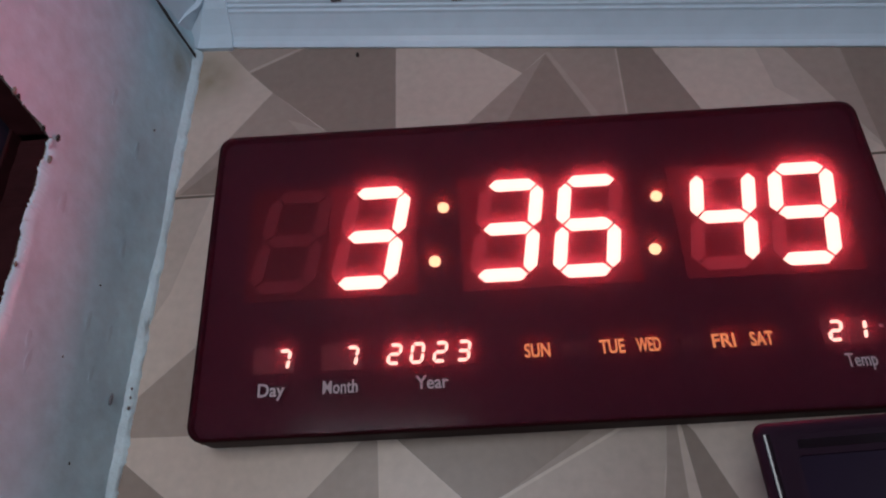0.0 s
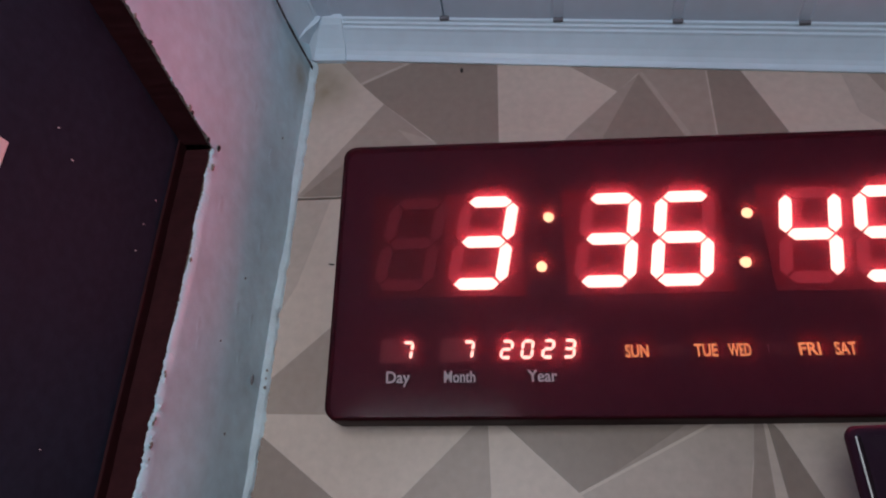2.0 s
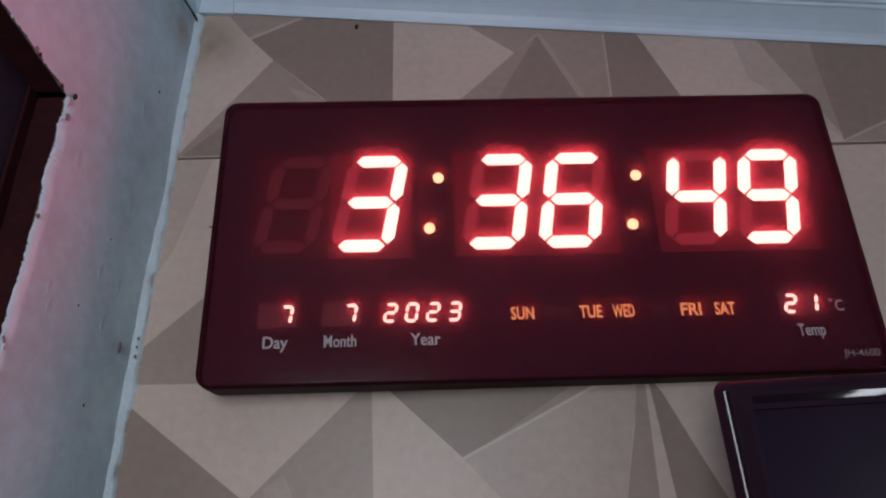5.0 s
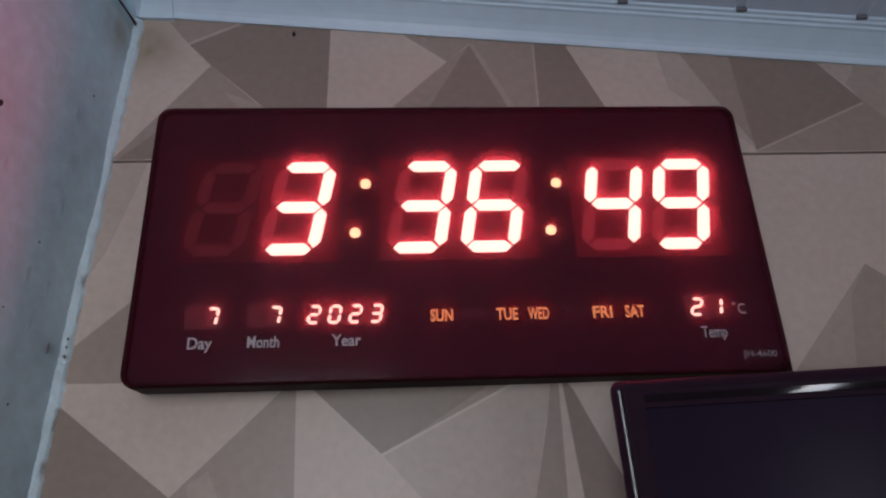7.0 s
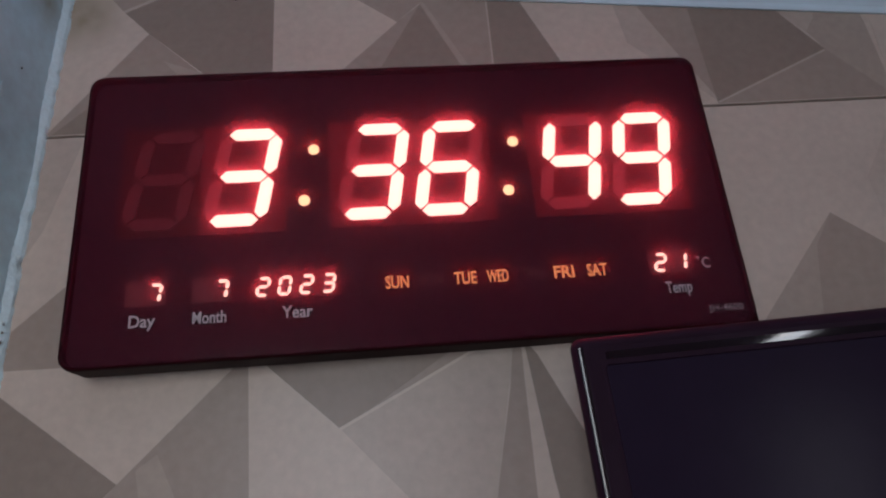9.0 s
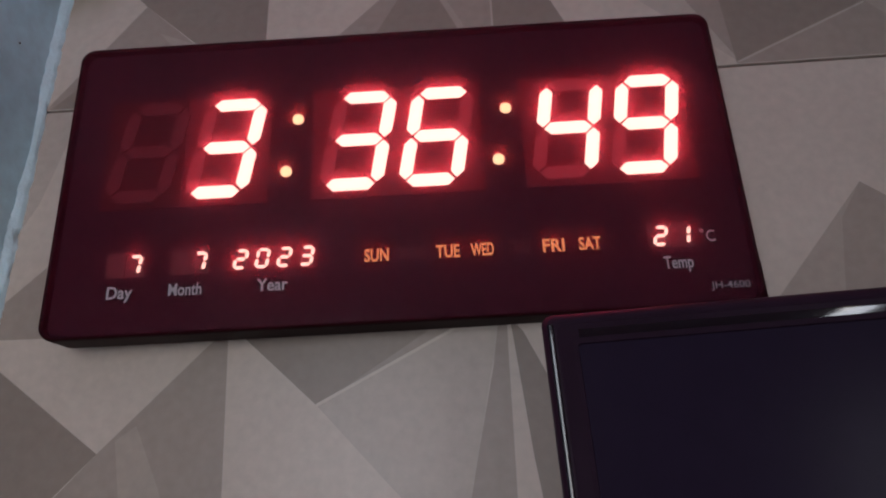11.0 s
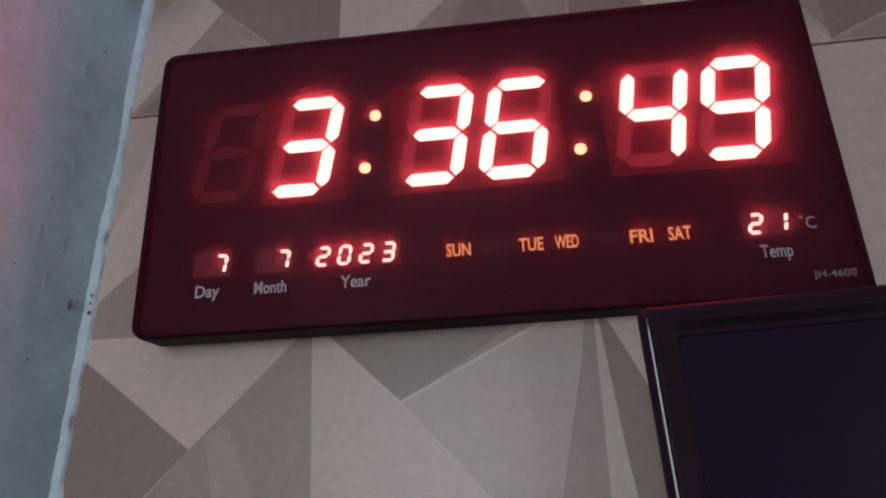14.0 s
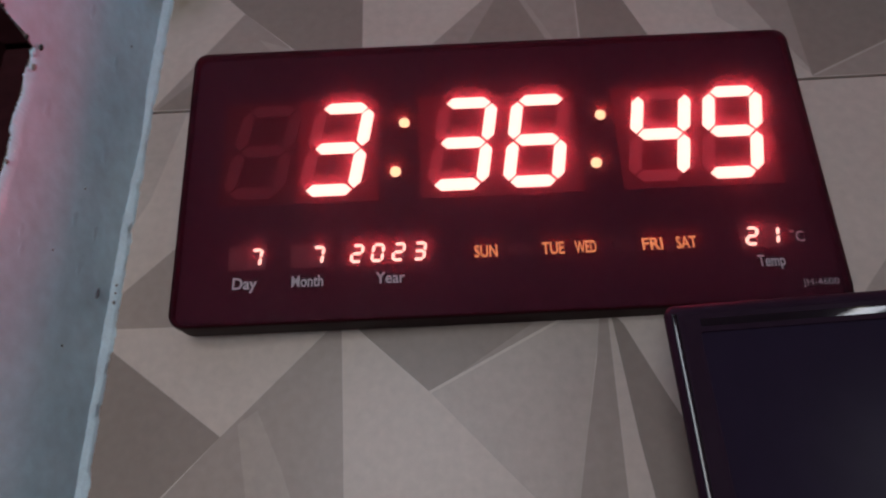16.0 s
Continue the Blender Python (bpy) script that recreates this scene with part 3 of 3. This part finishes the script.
def digit(name, char, cx, cz, half_w, half_h, slant, w, gap, parent, lit, unlit, y=0.0052, label=""):
    def node(u, v):
        return (cx + u * half_w + v * half_h * slant, cz + v * half_h)
    ends = {"a": ((-1, 1), (1, 1)), "g": ((-1, 0), (1, 0)), "d": ((-1, -1), (1, -1)), "f": ((-1, 0), (-1, 1)), "b": ((1, 0), (1, 1)),
            "e": ((-1, -1), (-1, 0)), "c": ((1, -1), (1, 0))}
    for key, (p, q) in ends.items():
        on = key in LITS[char]
        if not on and unlit is None:
            continue
        bm = prism(bmesh.new(), segment(node(*p), node(*q), w, gap), y, 0.0066)
        part("lit_segment" if on else "dark_segment", bm, lit if on else unlit, parent, label if on else "")


for char, cx, unlit in ((" ", -0.1750, UNLIT_SPILL_DIM), ("3", -0.1210, UNLIT_SPILL), ("3", -0.0295, UNLIT_SPILL), ("6", 0.0245, UNLIT_SPILL), ("4", 0.1142, UNLIT_SPILL), ("9", 0.1670, UNLIT_SPILL)):
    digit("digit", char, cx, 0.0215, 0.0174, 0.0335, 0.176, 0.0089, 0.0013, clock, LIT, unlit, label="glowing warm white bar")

for cx, cz in ((-0.0720, 0.0406), (-0.0792, 0.0005), (0.0728, 0.0399), (0.0651, 0.0005)):
    bm = bmesh.new()
    prism(bm, [(cx + 0.0039 * math.cos(a * math.pi / 12), cz + 0.0039 * math.sin(a * math.pi / 12)) for a in range(24)], 0.0052, 0.0066)
    part("colon_dot", bm, LIT_DOT, clock, "glowing pale yellow dot")

SMALL = ((" ", -0.1885), ("7", -0.1760)), ((" ", -0.1460), ("7", -0.1335)), (("2", -0.1065), ("0", -0.0923), ("2", -0.0780), ("3", -0.0636)), (("2", 0.1643), ("1", 0.1787))
for group, (a, b) in zip(SMALL, ((-0.1950, -0.1690), (-0.1525, -0.1270), (-0.1140, -0.0560), (0.1560, 0.1850))):
    cells = 1 if len(group) == 4 else 2
    for k in range(cells):
        u, v = a + (b - a) * k / cells + 0.0002, a + (b - a) * (k + 1) / cells - 0.0002
        mat = MODULE_SPILL if cells == 1 else MODULE_SPILL_DIM
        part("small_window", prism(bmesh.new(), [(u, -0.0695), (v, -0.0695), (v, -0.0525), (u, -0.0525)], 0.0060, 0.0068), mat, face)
    for char, cx in group:
        digit("digit", char, cx, -0.0612, 0.0034, 0.0058, 0.16, 0.0021, 0.00025, clock, LIT_SMALL, GHOST_TEXT if len(group) == 4 else None)


def words(name, text, x0, x1, z0, z1, mat, parent, bold=0.0, label="", y=-0.0005):
    """Lettering fitted between x0 and x1; z0 is the base line and z1 the height of the capitals."""
    curve = bpy.data.curves.new(name, "FONT")
    curve.body, curve.offset, curve.extrude, curve.resolution_u = text, bold, 0.0, 3
    ob = bpy.data.objects.new(name, curve)
    scene.collection.objects.link(ob)
    bpy.context.view_layer.update()
    me = bpy.data.meshes.new_from_object(ob.evaluated_get(bpy.context.evaluated_depsgraph_get()))
    bpy.data.objects.remove(ob)
    bpy.data.curves.remove(curve)
    xs = [v.co.x for v in me.vertices]
    sx, sz = (x1 - x0) / (max(xs) - min(xs)), (z1 - z0) / 0.70
    lo = min(xs)
    for v in me.vertices:
        v.co = Vector((x0 + (v.co.x - lo) * sx, y, z0 + v.co.y * sz))
    me.materials.clear()
    me.materials.append(mat)
    out = new(name, me)
    out.parent = parent
    if label:
        tagged(out, label=label)
    return out


for text, x0, x1 in (("Day", -0.1910, -0.1745), ("Month", -0.1512, -0.1298), ("Year", -0.0945, -0.0745), ("Temp", 0.1635, 0.1818)):
    words("printed_word", text, x0, x1, -0.0838, -0.0757, PRINT, clock, 0.018, "grey printed word")
for text, x0, x1, on in (("SUN", -0.0262, -0.0105, 1), ("MON", -0.0030, 0.0126, 0), ("TUE", 0.0200, 0.0353, 1), ("WED", 0.0425, 0.0572, 1),
                         ("THU", 0.0665, 0.0806, 0), ("FRI", 0.0886, 0.1025, 1), ("SAT", 0.1117, 0.1258, 1)):
    words("day_word", text, x0, x1, -0.0678, -0.0592, LIT_DAY if on else GHOST_TEXT, clock, 0.020, "glowing orange day name" if on else "unlit day name", y=0.0054)
words("printed_word", "C", 0.1928, 0.1984, -0.0672, -0.0595, PRINT, clock, 0.004, "grey printed unit")
words("printed_word", "o", 0.1892, 0.1916, -0.0606, -0.0575, PRINT, clock, 0.004)
words("printed_word", "JH-4600", 0.1900, 0.2142, -0.0985, -0.0939, PRINT_DIM, clock, 0.004, "tiny grey printed type mark")

# what lies behind the front sheet is a little larger than its sight lines on the sheet
done = set()
for ob in clock.children_recursive:
    if ob.name.split(".")[0] in ("lit_segment", "dark_segment", "colon_dot", "module_window", "small_window", "day_word") and ob.data.name not in done:
        done.add(ob.data.name)
        for v in ob.data.vertices:
            v.co.x, v.co.z = v.co.x * 1.0115, v.co.z + (v.co.z + 0.215) * 0.0115

# ---- the television ----
tv = empty("television", Matrix.Translation((0.3715, -0.0858, 1.9966)) @ pose(0, 0, 0, 0, -2.9, 1.6))
tagged(tv, "switched-off flat television with a glossy black bezel on the tiled wall", "television")
TW, TH = 0.735, 0.44
bm = bmesh.new()
outer = []
for y, d, r in ((0.0014, 0.0145, 0.002), (0.0, 0.0070, 0.003), (0.0, 0.0066, 0.004), (0.0030, 0.0040, 0.005), (0.0066, 0.0008, 0.006), (0.0085, 0.0004, 0.006), (0.0125, 0.0050, 0.006), (0.024, 0.016, 0.006)):
    outer.append([(x, y, z) for x, z in rounded(d, TW - d, -TH + d, -d, r)])
inner = [[(x, y, z) for x, z in rounded(d, TW - d, -TH + d, -d, 0.0018)] for y, d in ((0.0030, 0.0176), (0.0015, 0.0170))]
stacked(bm, inner + outer, cap_front=False)
part("bezel", bm, TV_PLASTIC, tv, "glossy black bezel with a rounded edge")
bm = bmesh.new()
R = 0.0065
edge = [[(x, R * (1 - math.cos(a)) - 0.0002, z) for x, z in rounded(R * (1 - math.sin(a)), TW - R * (1 - math.sin(a)), -TH + R * (1 - math.sin(a)), -R * (1 - math.sin(a)), 0.0060)]
        for a in [radians(90 * k / 12) for k in range(13)]]
stacked(bm, edge, cap_front=False, cap_back=False)
part("bezel_edge", bm, TV_PLASTIC, tv, "rounded black outer edge", smooth=True)
for side in (0, 1):                      # a thin polished bead down each upright edge
    bm = bmesh.new()
    profile = [(0.0053, 0.0012)] + [(0.0048 - 0.0053 * math.sin(a), -0.0003 + 0.0053 * (1 - math.cos(a))) for a in [radians(-6 + 2 * k) for k in range(18)]] + [(0.0032, 0.0014)]
    skin(bm, [[(TW - x if side else x, y, z) for z in (-0.0065, -TH + 0.0065)] for x, y in profile])
    part("edge_trim", bm, TV_TRIM, tv, "thin polished line")
bm = bmesh.new()
skin(bm, [[(x, 0.00040 + 0.07 * v + 21.4 * v * v, -0.0098 - v) for x in (0.018, TW - 0.018)] for v in [0.0006 * k for k in range(8)]])
part("bezel_lip", bm, TV_TRIM, tv, "polished sloping inner edge of the bezel", smooth=True)
part("screen", prism(bmesh.new(), rounded(0.0170, TW - 0.0170, -TH + 0.0170, -0.0170, 0.0018), 0.0026, 0.008), SCREEN, tv, "dark blank screen")
part("back_cover", one_box(0.05, TW - 0.05, 0.023, 0.055, -TH + 0.05, -0.05, bevel=0.008), TV_BACK, tv)
part("wall_bracket", one_box(TW / 2 - 0.12, TW / 2 + 0.12, 0.050, 0.094, -TH / 2 - 0.10, -TH / 2 + 0.10, bevel=0.003), STEEL, tv)

# ---- small marks ----
bm = bmesh.new()
bmesh.ops.create_uvsphere(bm, u_segments=10, v_segments=6, radius=1.0, matrix=Matrix.Translation((0.144, -0.0012, 2.3290)) @ Matrix.Diagonal((0.0014, 0.0016, 0.0024, 1)))
tagged(part("nail", bm, DIRT), "small dark nail head in the tile under the cornice", "nail")
# no real recess: a nail hole's shade is put into a dark pellet
bm = bmesh.new()
bmesh.ops.create_uvsphere(bm, u_segments=10, v_segments=6, radius=1.0, matrix=Matrix.Translation((-0.0012, -0.0215, 2.0380)) @ Matrix.Diagonal((0.0012, 0.0015, 0.0040, 1)))
part("nail_hole", bm, SLOT, wall_w, "dark pellet coloured as the shade in a plaster hole")
bm = bmesh.new()
for dz, s in ((2.049, 0.0009), (2.043, 0.0008), (2.036, 0.0012)):
    bmesh.ops.create_uvsphere(bm, u_segments=8, v_segments=5, radius=1.0, matrix=Matrix.Translation((0.0026, -0.0058, dz)) @ Matrix.Diagonal((s * 0.7, s, s * 1.2, 1)))
part("chip", bm, RAW, wall_w, "chipped filler")

rng = random.Random(4)


def flake(where, size, mat, label=""):
    bm = bmesh.new()
    bmesh.ops.create_icosphere(bm, subdivisions=2, radius=1.0)
    for v in bm.verts:
        k = 1 + 0.45 * noise.noise(v.co * 1.7 + Vector((size * 900, where[2] * 300, 0)))
        v.co = Vector((where[0] + v.co.x * k * size * 0.45, where[1] + v.co.y * k * size * 0.6, where[2] + v.co.z * k * size))
    return part("plaster_flake", bm, mat, wall_w, label)


for k in range(26):
    z = 1.90 + 0.27 * rng.random()
    y = DOOR_Y0 + edge_wobble(z, 1) - 0.001 + 0.004 * rng.random()
    flake((SKEW * y + 0.0004, y, z), 0.0009 + 0.0016 * rng.random() ** 2, (RAW, PLASTER, BEAD, DIRT)[rng.randrange(4)])
for k in range(12):
    y = DOOR_Y0 - 0.13 * rng.random()
    z = DOOR_Z + 0.27 * (DOOR_Y0 - y) + edge_wobble(y, 9)
    flake((SKEW * y + 0.0003, y, z), 0.0010 + 0.0014 * rng.random(), (RAW, PLASTER, DIRT)[rng.randrange(3)])
flake((SKEW * DOOR_Y0 + 0.0002, DOOR_Y0 + 0.0010, DOOR_Z - 0.004), 0.0034, PLASTER, "lump of painted plaster")
flake((SKEW * DOOR_Y0 + 0.0030, DOOR_Y0 + 0.0030, DOOR_Z + 0.001), 0.0025, DIRT, "dark chipped spot")
flake((SKEW * DOOR_Y0 + 0.0012, DOOR_Y0 + 0.0030, DOOR_Z - 0.014), 0.0026, RAW)
# low dribbles of thick paint on the plaster
for k in range(9):
    y, z = -0.030 - 0.075 * rng.random(), 1.95 + 0.33 * rng.random()
    ob = flake((0, 0, 0), 0.0035 + 0.003 * rng.random(), PLASTER)
    ob.matrix_basis = Matrix.Translation((SKEW * y + bulge(y, z) + lean(z) * max(0, 1 + y / 0.06), y, z)) @ Matrix.Diagonal((0.14, 0.9, 1.3, 1))
for y, z, s in ((-0.052, 2.105, 0.0009), (-0.070, 2.052, 0.0008), (-0.045, 1.995, 0.0009), (-0.034, 2.240, 0.0010)):
    flake((SKEW * y + bulge(y, z) + lean(z) * max(0, 1 + y / 0.06) + 0.0002, y, z), s, DIRT)
bm = prism(bmesh.new(), strip((0.0395, 2.1385), (0.0440, 2.1378), 0.0012), -0.0003, 0.0008)
part("scratch", bm, DIRT, wall_n, "short dark scuff mark")

# ---- the tiles, last ----
G, GX = 0.0016, 0.0005
for name, x0, x1, z0, z1, base, facets in (("tile", 0.0, 0.679, 2.2, 2.385, L, UPPER), ("tile", 0.0, 0.677, 1.84, 2.2, L, LOWER)):
    ob = new("tile", tile_mesh("tile", x0 + GX, x1 - GX, z0 + G, z1 - G, base, facets))
    ob.parent = wall_n
plain = tile_mesh("tile_far", 0.0 + GX, 0.677 - GX, 1.84 + G, 2.2 - G, L, LOWER)
for row in range(0, 6):
    for col in range(0, 4):
        if (row, col) == (0, 0):
            continue
        ob = new("tile", plain)
        ob.parent = wall_n
        ob.location = (0.6785 * col, 0.0, -0.36 * row - (0.0025 if col else 0))
for col in range(1, 4):
    ob = new("tile", tile_mesh("tile_top", 0.681 + 0.679 * (col - 1) + GX - 0.002, 0.679 * col + 0.679 - GX, 2.1975 + G, 2.385, L, []))
    ob.parent = wall_n
